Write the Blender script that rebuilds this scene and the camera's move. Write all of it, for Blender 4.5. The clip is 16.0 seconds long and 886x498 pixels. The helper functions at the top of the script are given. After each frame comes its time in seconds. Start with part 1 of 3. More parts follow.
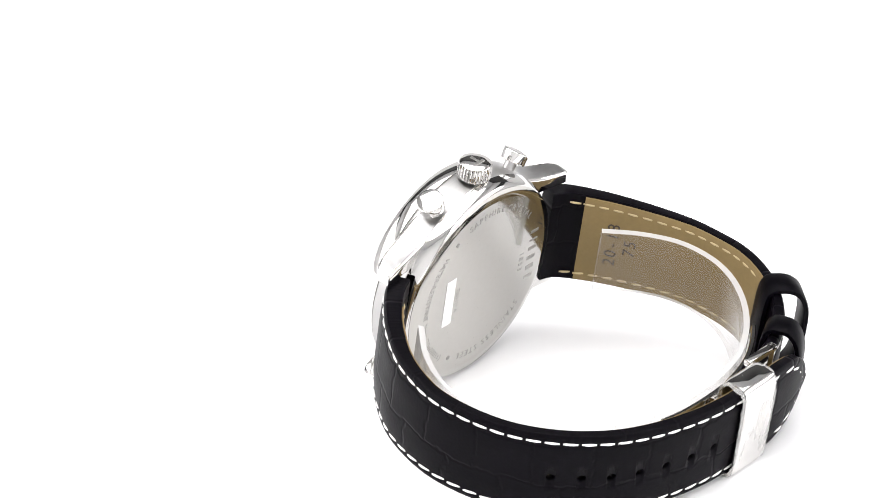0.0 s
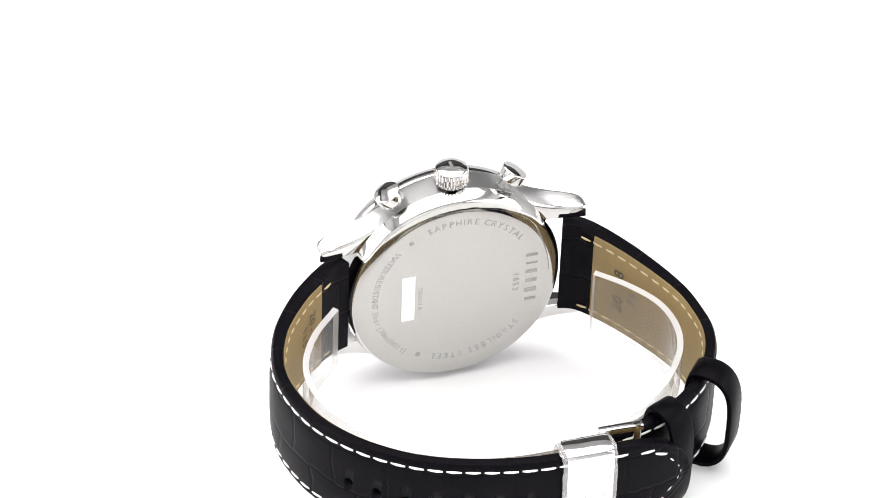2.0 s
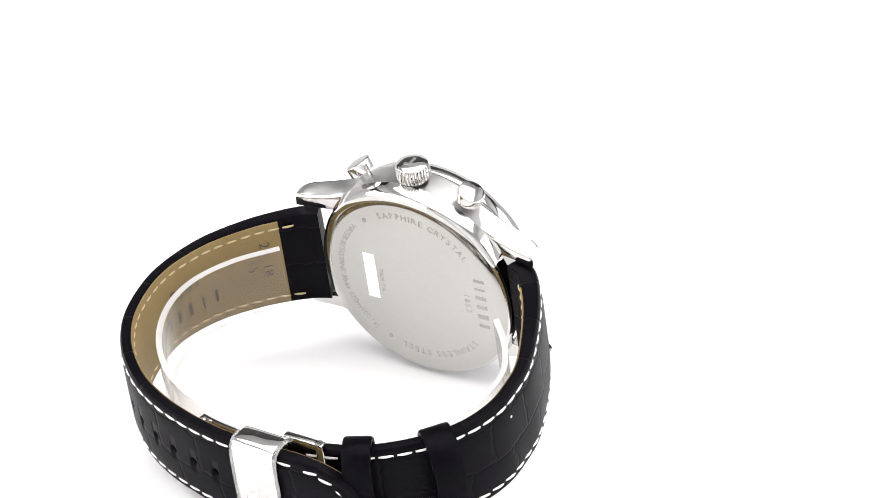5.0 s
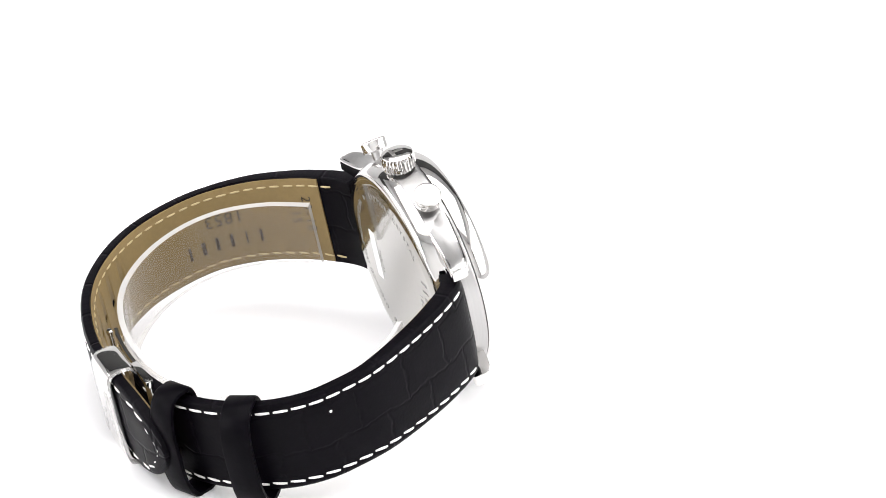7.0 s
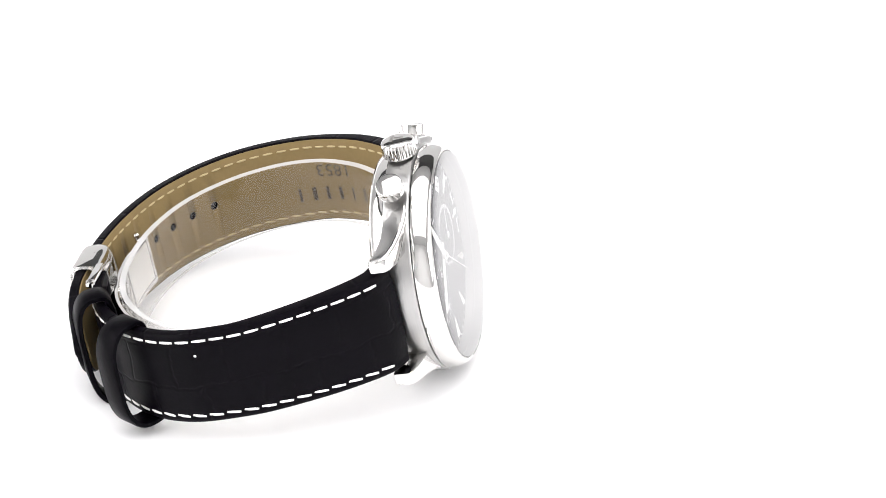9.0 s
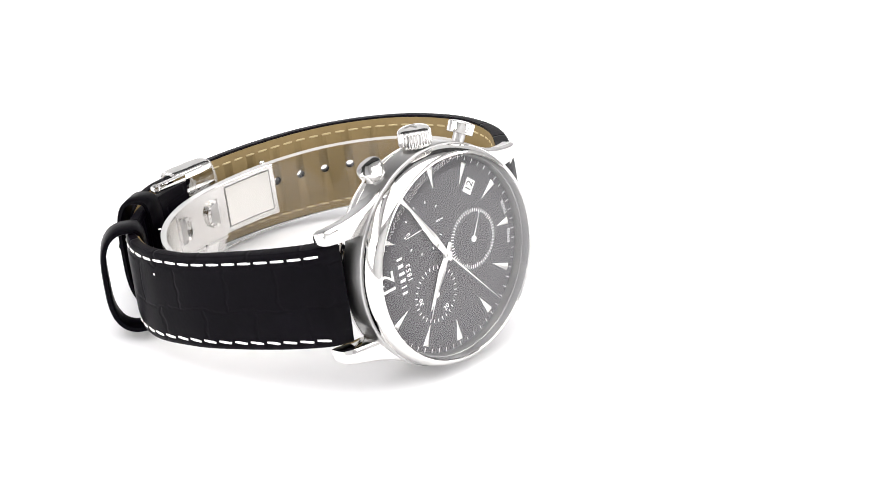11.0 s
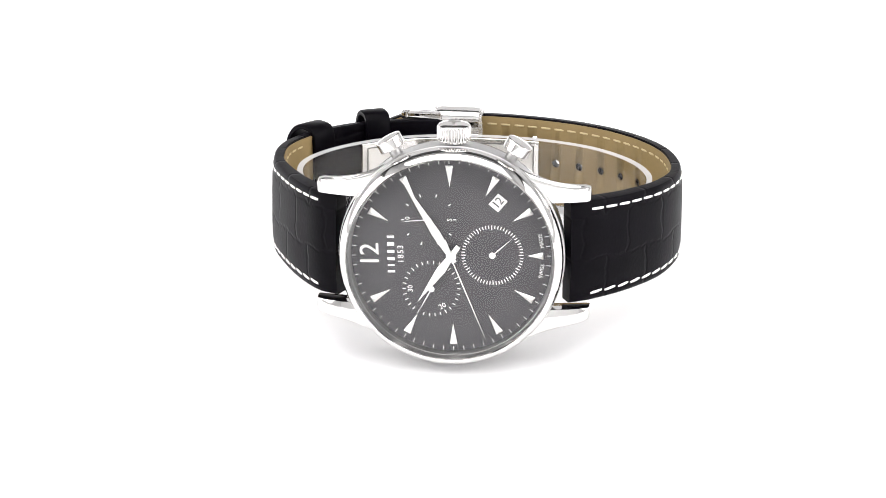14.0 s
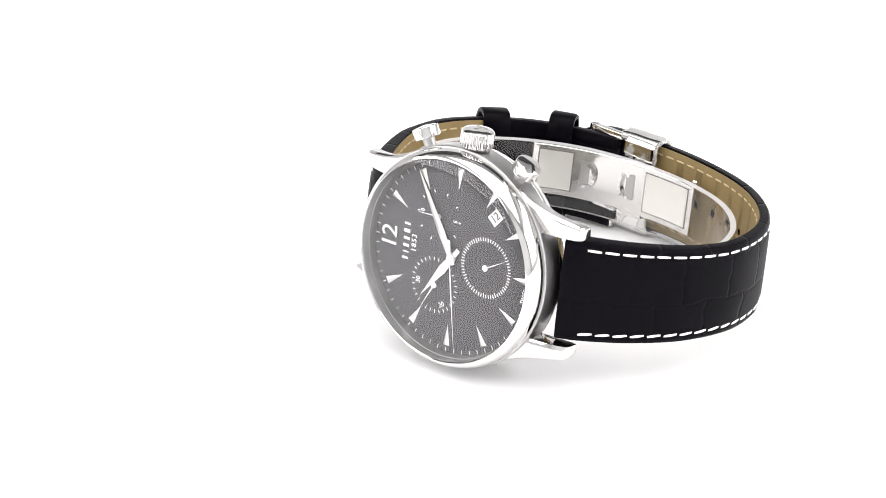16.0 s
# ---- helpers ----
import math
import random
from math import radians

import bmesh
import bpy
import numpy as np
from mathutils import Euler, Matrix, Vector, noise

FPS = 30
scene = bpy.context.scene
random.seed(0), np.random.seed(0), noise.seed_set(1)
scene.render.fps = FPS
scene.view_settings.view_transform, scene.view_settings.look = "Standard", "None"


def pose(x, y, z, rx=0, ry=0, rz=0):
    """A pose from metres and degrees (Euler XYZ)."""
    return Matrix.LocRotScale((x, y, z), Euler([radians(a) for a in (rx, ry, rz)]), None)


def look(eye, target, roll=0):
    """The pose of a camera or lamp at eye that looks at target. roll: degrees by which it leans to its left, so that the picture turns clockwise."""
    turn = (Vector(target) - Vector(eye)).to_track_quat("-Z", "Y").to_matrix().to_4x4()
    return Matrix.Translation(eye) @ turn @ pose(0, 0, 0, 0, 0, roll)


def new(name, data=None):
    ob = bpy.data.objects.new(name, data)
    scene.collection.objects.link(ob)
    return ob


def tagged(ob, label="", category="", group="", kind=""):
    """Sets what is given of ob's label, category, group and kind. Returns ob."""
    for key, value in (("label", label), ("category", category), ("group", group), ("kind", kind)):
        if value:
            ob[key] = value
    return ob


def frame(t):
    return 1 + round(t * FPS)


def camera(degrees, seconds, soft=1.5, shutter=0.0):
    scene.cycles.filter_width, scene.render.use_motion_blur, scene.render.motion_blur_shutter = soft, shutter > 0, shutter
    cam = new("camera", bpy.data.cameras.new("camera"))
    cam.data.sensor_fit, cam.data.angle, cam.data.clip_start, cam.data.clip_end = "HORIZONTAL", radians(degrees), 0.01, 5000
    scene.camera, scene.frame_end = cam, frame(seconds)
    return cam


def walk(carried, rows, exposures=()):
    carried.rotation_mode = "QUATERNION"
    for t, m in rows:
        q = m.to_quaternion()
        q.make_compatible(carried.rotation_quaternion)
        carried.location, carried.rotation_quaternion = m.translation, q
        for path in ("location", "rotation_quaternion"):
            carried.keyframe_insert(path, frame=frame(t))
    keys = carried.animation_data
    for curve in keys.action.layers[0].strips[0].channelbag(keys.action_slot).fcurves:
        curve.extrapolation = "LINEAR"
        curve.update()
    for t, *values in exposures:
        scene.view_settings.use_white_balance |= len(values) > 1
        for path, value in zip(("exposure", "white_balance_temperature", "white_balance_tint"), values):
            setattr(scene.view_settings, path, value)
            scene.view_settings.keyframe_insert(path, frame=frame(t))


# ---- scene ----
# The camera stands still; the watch turns on the table.
HUB = Vector((-0.00112, 0.00088, 0.0212))  # centre of the dial over the table
CAM = Vector((0.0, -0.6215, HUB.z + 0.33917))
PITCH, YAW, ROLL = 28.427, -0.036, -1.18
AHEAD = Vector((math.sin(radians(YAW)) * math.cos(radians(PITCH)), math.cos(radians(YAW)) * math.cos(radians(PITCH)), -math.sin(radians(PITCH))))
cam = camera(13.142, 16.0, soft=0.75)
walk(cam, [(0, look(CAM, CAM + AHEAD, ROLL)), (16, look(CAM, CAM + AHEAD, ROLL))], exposures=[(0, 0.0), (16, 0.0)])


def turned(t):
    """Turn of the table, in degrees."""
    s = t - 8.0
    return -math.degrees(0.298719 * s + 0.067146 * s * s / 100 - 0.082641 * s ** 3 / 1000)


REST = pose(*HUB, 0, 0, 7.2) @ pose(0, 0, 0, 0, -10.5, 0) @ pose(0, 0, 0.0008, -0.5, 0, 0)

# ---- light ----
world = bpy.data.worlds.new("studio")
scene.world = world
world.use_nodes = True
world.node_tree.nodes["Background"].inputs["Color"].default_value = (0.9, 0.95, 1.0, 1)
world.node_tree.nodes["Background"].inputs["Strength"].default_value = 0.4


def softbox(name, eye, target, sx, sy, power):
    data = bpy.data.lights.new(name, "AREA")
    data.shape, data.size, data.size_y, data.energy, data.color = "RECTANGLE", sx, sy, power, (1.0, 0.985, 0.99)
    ob = new(name, data)
    ob.matrix_world = look(eye, target)
    return ob


softbox("softbox_above", (0, -0.25, 1.46), (0, -0.249, 0), 2.1, 1.9, 34.5)
softbox("softbox_west", (-1.2, -0.2, 0.5), (0, 0, 0.1), 1.8, 0.8, 14.0)
softbox("softbox_east", (1.2, -0.2, 0.5), (0, 0, 0.1), 1.8, 0.8, 14.0)

# ---- materials ----


def material(name, color, rough, metal=0.0, vary=0.0, grain=0.0, scale=400.0, stretch=(1, 1, 1), spec=0.5, coarse=40.0):
    m = bpy.data.materials.new(name)
    m.use_nodes = True
    n, l = m.node_tree.nodes, m.node_tree.links
    b = n["Principled BSDF"]
    b.inputs["Metallic"].default_value = metal
    b.inputs["Specular IOR Level"].default_value = spec
    b.inputs["Roughness"].default_value = rough
    b.inputs["Base Color"].default_value = (*color, 1)
    co = n.new("ShaderNodeTexCoord")
    mp = n.new("ShaderNodeMapping")
    mp.inputs["Scale"].default_value = stretch
    l.new(co.outputs["Object"], mp.inputs["Vector"])
    fine, wide = n.new("ShaderNodeTexNoise"), n.new("ShaderNodeTexNoise")
    fine.inputs["Scale"].default_value, wide.inputs["Scale"].default_value = scale, coarse
    fine.inputs["Detail"].default_value = 4
    l.new(mp.outputs["Vector"], fine.inputs["Vector"])
    l.new(co.outputs["Object"], wide.inputs["Vector"])
    if vary:
        add = n.new("ShaderNodeMath")
        add.operation = "ADD"
        l.new(fine.outputs["Fac"], add.inputs[0])
        l.new(wide.outputs["Fac"], add.inputs[1])
        ramp = n.new("ShaderNodeMapRange")
        ramp.inputs["From Min"].default_value, ramp.inputs["From Max"].default_value = 0.6, 1.4
        ramp.inputs["To Min"].default_value, ramp.inputs["To Max"].default_value = 1 - vary, 1 + vary
        l.new(add.outputs[0], ramp.inputs["Value"])
        mix = n.new("ShaderNodeVectorMath")
        mix.operation = "SCALE"
        mix.inputs[0].default_value = color
        l.new(ramp.outputs["Result"], mix.inputs["Scale"])
        l.new(mix.outputs["Vector"], b.inputs["Base Color"])
        rr = n.new("ShaderNodeMapRange")
        rr.inputs["To Min"].default_value, rr.inputs["To Max"].default_value = rough * 0.85, rough * 1.2
        l.new(wide.outputs["Fac"], rr.inputs["Value"])
        l.new(rr.outputs["Result"], b.inputs["Roughness"])
    if grain:
        bump = n.new("ShaderNodeBump")
        bump.inputs["Strength"].default_value, bump.inputs["Distance"].default_value = grain, 0.0001
        l.new(fine.outputs["Fac"], bump.inputs["Height"])
        l.new(bump.outputs["Normal"], b.inputs["Normal"])
    return m


def clear(name, ior, tint=(1, 1, 1), haze=0.0, rough=0.02, faces=1):
    """A thin clear sheet: it lets light through and shines by Fresnel; haze is the share that scatters."""
    m = bpy.data.materials.new(name)
    m.use_nodes = True
    n, l = m.node_tree.nodes, m.node_tree.links
    n.remove(n["Principled BSDF"])
    out = n["Material Output"]
    through_, gloss, face, mix = n.new("ShaderNodeBsdfTransparent"), n.new("ShaderNodeBsdfGlossy"), n.new("ShaderNodeLayerWeight"), n.new("ShaderNodeMixShader")
    least = faces * ((ior - 1) / (ior + 1)) ** 2
    steep, fres = n.new("ShaderNodeMath"), n.new("ShaderNodeMath")
    steep.operation, fres.operation = "POWER", "MULTIPLY_ADD"
    steep.inputs[1].default_value, fres.inputs[1].default_value, fres.inputs[2].default_value = 5.0 - 2.7 * (faces - 1), 1 - least, least
    l.new(face.outputs["Facing"], steep.inputs[0])
    l.new(steep.outputs[0], fres.inputs[0])
    through_.inputs["Color"].default_value = (*tint, 1)
    gloss.inputs["Roughness"].default_value = rough
    base = through_
    if haze:
        dull, blend = n.new("ShaderNodeBsdfDiffuse"), n.new("ShaderNodeMixShader")
        dull.inputs["Color"].default_value = (0.86, 0.86, 0.85, 1)
        blend.inputs["Fac"].default_value = haze
        l.new(through_.outputs[0], blend.inputs[1])
        l.new(dull.outputs[0], blend.inputs[2])
        base = blend
    l.new(fres.outputs[0], mix.inputs["Fac"])
    l.new(base.outputs[0], mix.inputs[1])
    l.new(gloss.outputs[0], mix.inputs[2])
    l.new(mix.outputs[0], out.inputs["Surface"])
    return m


def leather(name, color, rough):
    """Black calf leather embossed with large uneven scales, in millimetres along and across the strap."""
    m = material(name, color, rough, vary=0.3, scale=900, coarse=90, spec=0.06)
    n, l = m.node_tree.nodes, m.node_tree.links
    b = n["Principled BSDF"]
    uv = n.new("ShaderNodeUVMap")
    warp, add, sc = n.new("ShaderNodeTexNoise"), n.new("ShaderNodeVectorMath"), n.new("ShaderNodeVectorMath")
    warp.inputs["Scale"].default_value = 0.22
    sc.operation = "SCALE"
    sc.inputs["Scale"].default_value = 3.2
    add.operation = "ADD"
    l.new(uv.outputs["UV"], warp.inputs["Vector"])
    l.new(warp.outputs["Color"], sc.inputs[0])
    l.new(uv.outputs["UV"], add.inputs[0])
    l.new(sc.outputs["Vector"], add.inputs[1])
    brick = n.new("ShaderNodeTexBrick")
    brick.inputs["Scale"].default_value = 1.0
    brick.inputs["Brick Width"].default_value, brick.inputs["Row Height"].default_value = 10.5, 8.4
    brick.inputs["Mortar Size"].default_value, brick.inputs["Mortar Smooth"].default_value = 0.55, 1.0
    l.new(add.outputs["Vector"], brick.inputs["Vector"])
    wrinkle = n.new("ShaderNodeTexNoise")
    wrinkle.inputs["Scale"].default_value, wrinkle.inputs["Detail"].default_value = 1.6, 5
    l.new(uv.outputs["UV"], wrinkle.inputs["Vector"])
    inv = n.new("ShaderNodeMath")
    inv.operation = "MULTIPLY_ADD"
    inv.inputs[1].default_value = -1.0
    l.new(brick.outputs["Fac"], inv.inputs[0])
    half = n.new("ShaderNodeMath")
    half.operation = "MULTIPLY"
    half.inputs[1].default_value = 0.45
    l.new(wrinkle.outputs["Fac"], half.inputs[0])
    l.new(half.outputs[0], inv.inputs[2])
    bump = n.new("ShaderNodeBump")
    bump.inputs["Strength"].default_value, bump.inputs["Distance"].default_value = 0.28, 0.0003
    l.new(inv.outputs[0], bump.inputs["Height"])
    l.new(bump.outputs["Normal"], b.inputs["Normal"])
    return m


WHITE = material("white_table_sheet", (0.9, 0.9, 0.905), 0.6, vary=0.01, grain=0.05, scale=300, coarse=3)
# pale tones of the unseen walls, set by how much light they throw back
FABRIC = material("pale_bounce_wall", (0.56, 0.56, 0.56), 0.9, vary=0.04, grain=0.3, scale=500, coarse=2)
PALECLOTH = material("pale_cloth", (0.75, 0.75, 0.75), 0.9, vary=0.05, grain=0.3, scale=500, coarse=2)
# for unseen wall bands added only to give the steel dark reflections
DARKBAND = material("dark_reflection_band", (0.05, 0.05, 0.05), 0.9, vary=0.05, grain=0.3, scale=500, coarse=2)
STEEL = material("polished_steel", (0.69, 0.68, 0.665), 0.045, 1.0, vary=0.03, scale=200, coarse=60)
SATIN = material("brushed_steel", (0.46, 0.455, 0.45), 0.3, 1.0, vary=0.06, grain=0.3, scale=260, stretch=(14, 1, 1), coarse=50)
BACKSTEEL = material("caseback_steel", (0.5, 0.49, 0.465), 0.075, 1.0, vary=0.03, grain=0.03, scale=1500, coarse=40)
# darkened copy of the steel, with the shade of grooves in its colour
SHADEDSTEEL = material("shaded_steel", (0.22, 0.215, 0.21), 0.4, 1.0, vary=0.1, scale=800)
ETCH = material("etched_steel", (0.4, 0.395, 0.38), 0.4, 1.0, vary=0.1, scale=2000)
# dial grey is lifted: part of the crystal's glare is put into it
DIAL = material("anthracite_dial", (0.07, 0.067, 0.072), 0.6, 0.0, vary=0.0, scale=6000, coarse=60, spec=0.15)
INK = material("white_print", (0.80, 0.80, 0.80), 0.5, vary=0.03)
HAND = material("polished_hand_steel", (0.92, 0.91, 0.88), 0.36, 1.0, vary=0.03)
DATE = material("white_date_disc", (0.8, 0.8, 0.79), 0.5, vary=0.03)
DARKINK = material("dark_print", (0.03, 0.03, 0.03), 0.5, vary=0.1)
# white of the bar that stands in for an image overlay
OVERLAY = material("white_overlay", (0.94, 0.94, 0.95), 0.35, vary=0.01)
BLACK = leather("black_embossed_leather", (0.0018, 0.0013, 0.0027), 0.42)
PLAINBLACK = material("black_smooth_leather", (0.0018, 0.0014, 0.0026), 0.36, vary=0.3, grain=0.35, scale=900, coarse=120, spec=0.045)
LINING = material("beige_leather_lining", (0.215, 0.152, 0.064), 0.6, vary=0.07, grain=0.03, scale=1400, coarse=130, spec=0.3)
STAMP = material("stamped_brown_print", (0.045, 0.034, 0.02), 0.6, vary=0.15)
THREAD = material("white_thread", (0.80, 0.79, 0.77), 0.75, vary=0.08, grain=0.4, scale=2500)
BEIGETHREAD = material("beige_thread", (0.46, 0.37, 0.2), 0.75, vary=0.1, grain=0.4, scale=2500)
CRYSTAL = clear("sapphire_crystal", 1.32, faces=2)
FILM = clear("clear_plastic_film", 1.45, (0.95, 0.945, 0.94), 0.0, 0.05)
FILMEDGE = clear("milky_film_edge", 1.45, (0.93, 0.93, 0.93), 0.45, 0.22)
WRAP = clear("milky_wrapping_film", 1.45, (0.97, 0.965, 0.955), 0.2, 0.16)

# ---- mesh helpers (millimetres in the watch's own space: x out of the dial, y to six o'clock, z to the crown) ----
MM = 0.001


def mesh_of(name, verts, faces, mats, smooth=True, picks=None, uvs=None):
    me = bpy.data.meshes.new(name)
    me.from_pydata([(v[0] * MM, v[1] * MM, v[2] * MM) for v in verts], [], faces)
    for m in mats if isinstance(mats, (list, tuple)) else [mats]:
        me.materials.append(m)
    if uvs:
        layer = me.uv_layers.new(name="UVMap")
        for loop in me.loops:
            layer.data[loop.index].uv = uvs[loop.vertex_index]
    for i, p in enumerate(me.polygons):
        if picks:
            p.material_index = picks[i]
    bm = bmesh.new()
    bm.from_mesh(me)
    bmesh.ops.recalc_face_normals(bm, faces=bm.faces)
    bm.to_mesh(me)
    bm.free()
    if smooth:
        me.polygons.foreach_set("use_smooth", [True] * len(me.polygons))
        me.set_sharp_from_angle(angle=radians(35))
    return me


def part(name, me, parent, label="", at=None):
    ob = new(name, me)
    ob.parent = parent
    if at is not None:
        ob.matrix_basis = at
    return tagged(ob, label) if label else ob


def bevelled(me, width, segments=2):
    bm = bmesh.new()
    bm.from_mesh(me)
    edges = [e for e in bm.edges if len(e.link_faces) == 2 and e.calc_face_angle() > radians(30)]
    bmesh.ops.bevel(bm, geom=edges, offset=width * MM, segments=segments, affect="EDGES", profile=0.6)
    bm.to_mesh(me)
    bm.free()
    me.polygons.foreach_set("use_smooth", [True] * len(me.polygons))
    me.set_sharp_from_angle(angle=radians(30))
    return me


def lathe(name, profile, mat, n=128, closed=False):
    """Turns (x, r) points round the x axis; r = 0 closes an end."""
    verts, faces, rings = [], [], []
    for x, r in profile:
        if r == 0:
            rings.append([len(verts)])
            verts.append((x, 0, 0))
        else:
            rings.append(list(range(len(verts), len(verts) + n)))
            verts += [(x, r * math.cos(2 * math.pi * k / n), r * math.sin(2 * math.pi * k / n)) for k in range(n)]
    pairs = list(zip(rings, rings[1:])) + ([(rings[-1], rings[0])] if closed else [])
    for a, b in pairs:
        for k in range(n):
            j = (k + 1) % n
            if len(a) == 1 and len(b) == 1:
                continue
            if len(a) == 1:
                faces.append((a[0], b[j], b[k]))
            elif len(b) == 1:
                faces.append((a[k], a[j], b[0]))
            else:
                faces.append((a[k], a[j], b[j], b[k]))
    return mesh_of(name, verts, faces, mat)


def box(name, x0, x1, y0, y1, z0, z1, mat, bevel=0.0):
    v = [(x, y, z) for x in (x0, x1) for y in (y0, y1) for z in (z0, z1)]
    f = [(0, 1, 3, 2), (4, 6, 7, 5), (0, 4, 5, 1), (2, 3, 7, 6), (0, 2, 6, 4), (1, 5, 7, 3)]
    me = mesh_of(name, v, f, mat, smooth=False)
    return bevelled(me, bevel) if bevel else me


def around(phi, r):
    """Place on the dial at the clock's angle phi (0 at twelve, clockwise), as (y, z)."""
    a = radians(phi)
    return -math.cos(a) * r, math.sin(a) * r


def axes(origin, right, up):
    """A pose in millimetres from its right and up directions."""
    r, u = Vector(right).normalized(), Vector(up).normalized()
    n = r.cross(u)
    m = Matrix((r, u, n)).transposed().to_4x4()
    m.translation = Vector(origin) * MM
    return m


def letters(name, text, size, mat, depth=0.03, spacing=1.0):
    """Text as a mesh centred on its origin, in metres; size is the height of a capital in millimetres."""
    data = bpy.data.curves.new(name, "FONT")
    data.body, data.size, data.extrude = text, size * MM / 0.69, depth * MM
    data.align_x, data.align_y, data.space_character, data.resolution_u = "CENTER", "CENTER", spacing, 3
    ob = new(name, data)
    me = bpy.data.meshes.new_from_object(ob.evaluated_get(bpy.context.evaluated_depsgraph_get()))
    bpy.data.objects.remove(ob)
    bpy.data.curves.remove(data)
    me.materials.clear()
    me.materials.append(mat)
    return me


def joined(name, pieces, mat):
    """One mesh out of (mesh, matrix) pieces."""
    bm = bmesh.new()
    for me, m in pieces:
        tmp = me.copy()
        tmp.transform(m)
        bm.from_mesh(tmp)
        bpy.data.meshes.remove(tmp)
    out = bpy.data.meshes.new(name)
    bm.to_mesh(out)
    bm.free()
    out.materials.append(mat)
    return out


def spline(points, step):
    """Even steps along a smooth line through 2D points."""
    p = [Vector(q) for q in points]
    p = [2 * p[0] - p[1]] + p + [2 * p[-1] - p[-2]]
    dense = []
    for a, b, c, d in zip(p, p[1:], p[2:], p[3:]):
        for k in range(24):
            t = k / 24
            dense.append(0.5 * ((2 * b) + (c - a) * t + (2 * a - 5 * b + 4 * c - d) * t * t + (3 * b - a - 3 * c + d) * t ** 3))
    dense.append(p[-2])
    out, carry = [dense[0]], 0.0
    for a, b in zip(dense, dense[1:]):
        gap = (b - a).length
        while carry + gap >= step:
            f = (step - carry) / gap
            a = a + (b - a) * f
            gap = (b - a).length
            carry = 0.0
            out.append(a)
        carry += gap
    return out


class Band:
    """The line of a strap in (x, y): outer face, with its outward side and thickness."""

    def __init__(self, points, side, step=0.8, sink=0.0, slim=0.8):
        self.step, self.side, self.sink, self.slim = step, side, sink, slim
        self.line = spline(points, step)
        self.length = step * (len(self.line) - 1)

    def thick(self, s):
        return 4.3 - 1.7 * min(1.0, s / 34)

    def half(self, s):
        return 9.9 - self.slim * min(1.0, s / 34)

    def at(self, s, d):
        """Place, direction along and outward normal at s millimetres, d under the outer face."""
        f = max(0.0, min(len(self.line) - 1.001, s / self.step))
        i = int(f)
        p = self.line[i].lerp(self.line[i + 1], f - i)
        a, b = self.line[max(0, i - 1)], self.line[min(len(self.line) - 1, i + 2)]
        t = (b - a).normalized()
        nrm = Vector((t.y, -t.x)) * self.side
        q = p - nrm * d
        return Vector((q.x, q.y, -self.sink * min(s, 50.0))), Vector((t.x, t.y, 0)), Vector((nrm.x, nrm.y, 0))


def sweep(name, band, s0, s1, section, mats, step=0.8, wrap=True):
    """Sweeps section(s), a ring of (d, z), along the band."""
    count = max(2, int(round((s1 - s0) / step)) + 1)
    verts, faces, uvs, n = [], [], [], 0
    for k in range(count):
        s = s0 + (s1 - s0) * k / (count - 1)
        ring = section(s)
        n = len(ring)
        for d, z in ring:
            q, _, _ = band.at(s, d)
            verts.append((q.x, q.y, q.z + z))
            uvs.append((s, z))
    for k in range(count - 1):
        for j in range(n if wrap else n - 1):
            i = (j + 1) % n
            faces.append((k * n + j, k * n + i, (k + 1) * n + i, (k + 1) * n + j))
    faces += [tuple(range(n)), tuple((count - 1) * n + j for j in range(n))]
    return mesh_of(name, verts, faces, mats, uvs=uvs)


# ---- the studio ----


def slab(name, x0, x1, y0, y1, z0, z1, mat, label, category):
    v = [(x / MM, y / MM, z / MM) for x in (x0, x1) for y in (y0, y1) for z in (z0, z1)]
    f = [(0, 1, 3, 2), (4, 6, 7, 5), (0, 4, 5, 1), (2, 3, 7, 6), (0, 2, 6, 4), (1, 5, 7, 3)]
    return tagged(new(name, mesh_of(name, v, f, mat, smooth=False)), label, category, kind="structure")


slab("floor", -1.3, 1.3, -1.7, 1.3, -0.02, 0.0, WHITE, "seamless bright white table sheet under the watch", "floor")
# walls and roof are unseen, added to close the space and bounce light
slab("wall_south", -1.3, 1.3, -1.72, -1.7, 0, 1.5, PALECLOTH, "unseen pale wall behind the camera, added to bounce light", "wall")
slab("wall_north", -1.3, 1.3, 1.3, 1.32, 0, 0.7, FABRIC, "unseen pale back wall, added to bounce light", "wall")
# unseen dark band, added to put dark reflections into the polished steel
slab("wall_north_dark_band", -1.3, 1.3, 1.3, 1.32, 0.7, 1.5, DARKBAND, "unseen dark band above the back wall, added for dark reflections in the steel", "wall")
# side walls, unseen; their dark middle band is added for the steel's reflections
for low, high, cloth, word, tail in ((0.0, 0.82, FABRIC, "white fabric", ""), (0.82, 1.08, DARKBAND, "dark band in the", "_dark_band"), (1.08, 1.5, FABRIC, "white upper fabric", "_upper")):
    slab("wall_west" + tail, -1.32, -1.3, -1.7, 1.3, low, high, cloth, "plain " + word + " side wall, unseen, added to shape the light", "wall")
    slab("wall_east" + tail, 1.3, 1.32, -1.7, 1.3, low, high, cloth, "plain " + word + " side wall, unseen, added to shape the light", "wall")
slab("ceiling", -1.32, 1.32, -1.72, 1.32, 1.5, 1.52, FABRIC, "unseen pale roof, added to bounce light", "ceiling")

# ---- the watch ----
watch = tagged(new("wristwatch"), "steel chronograph wristwatch with grey dial and black leather strap", "wristwatch")


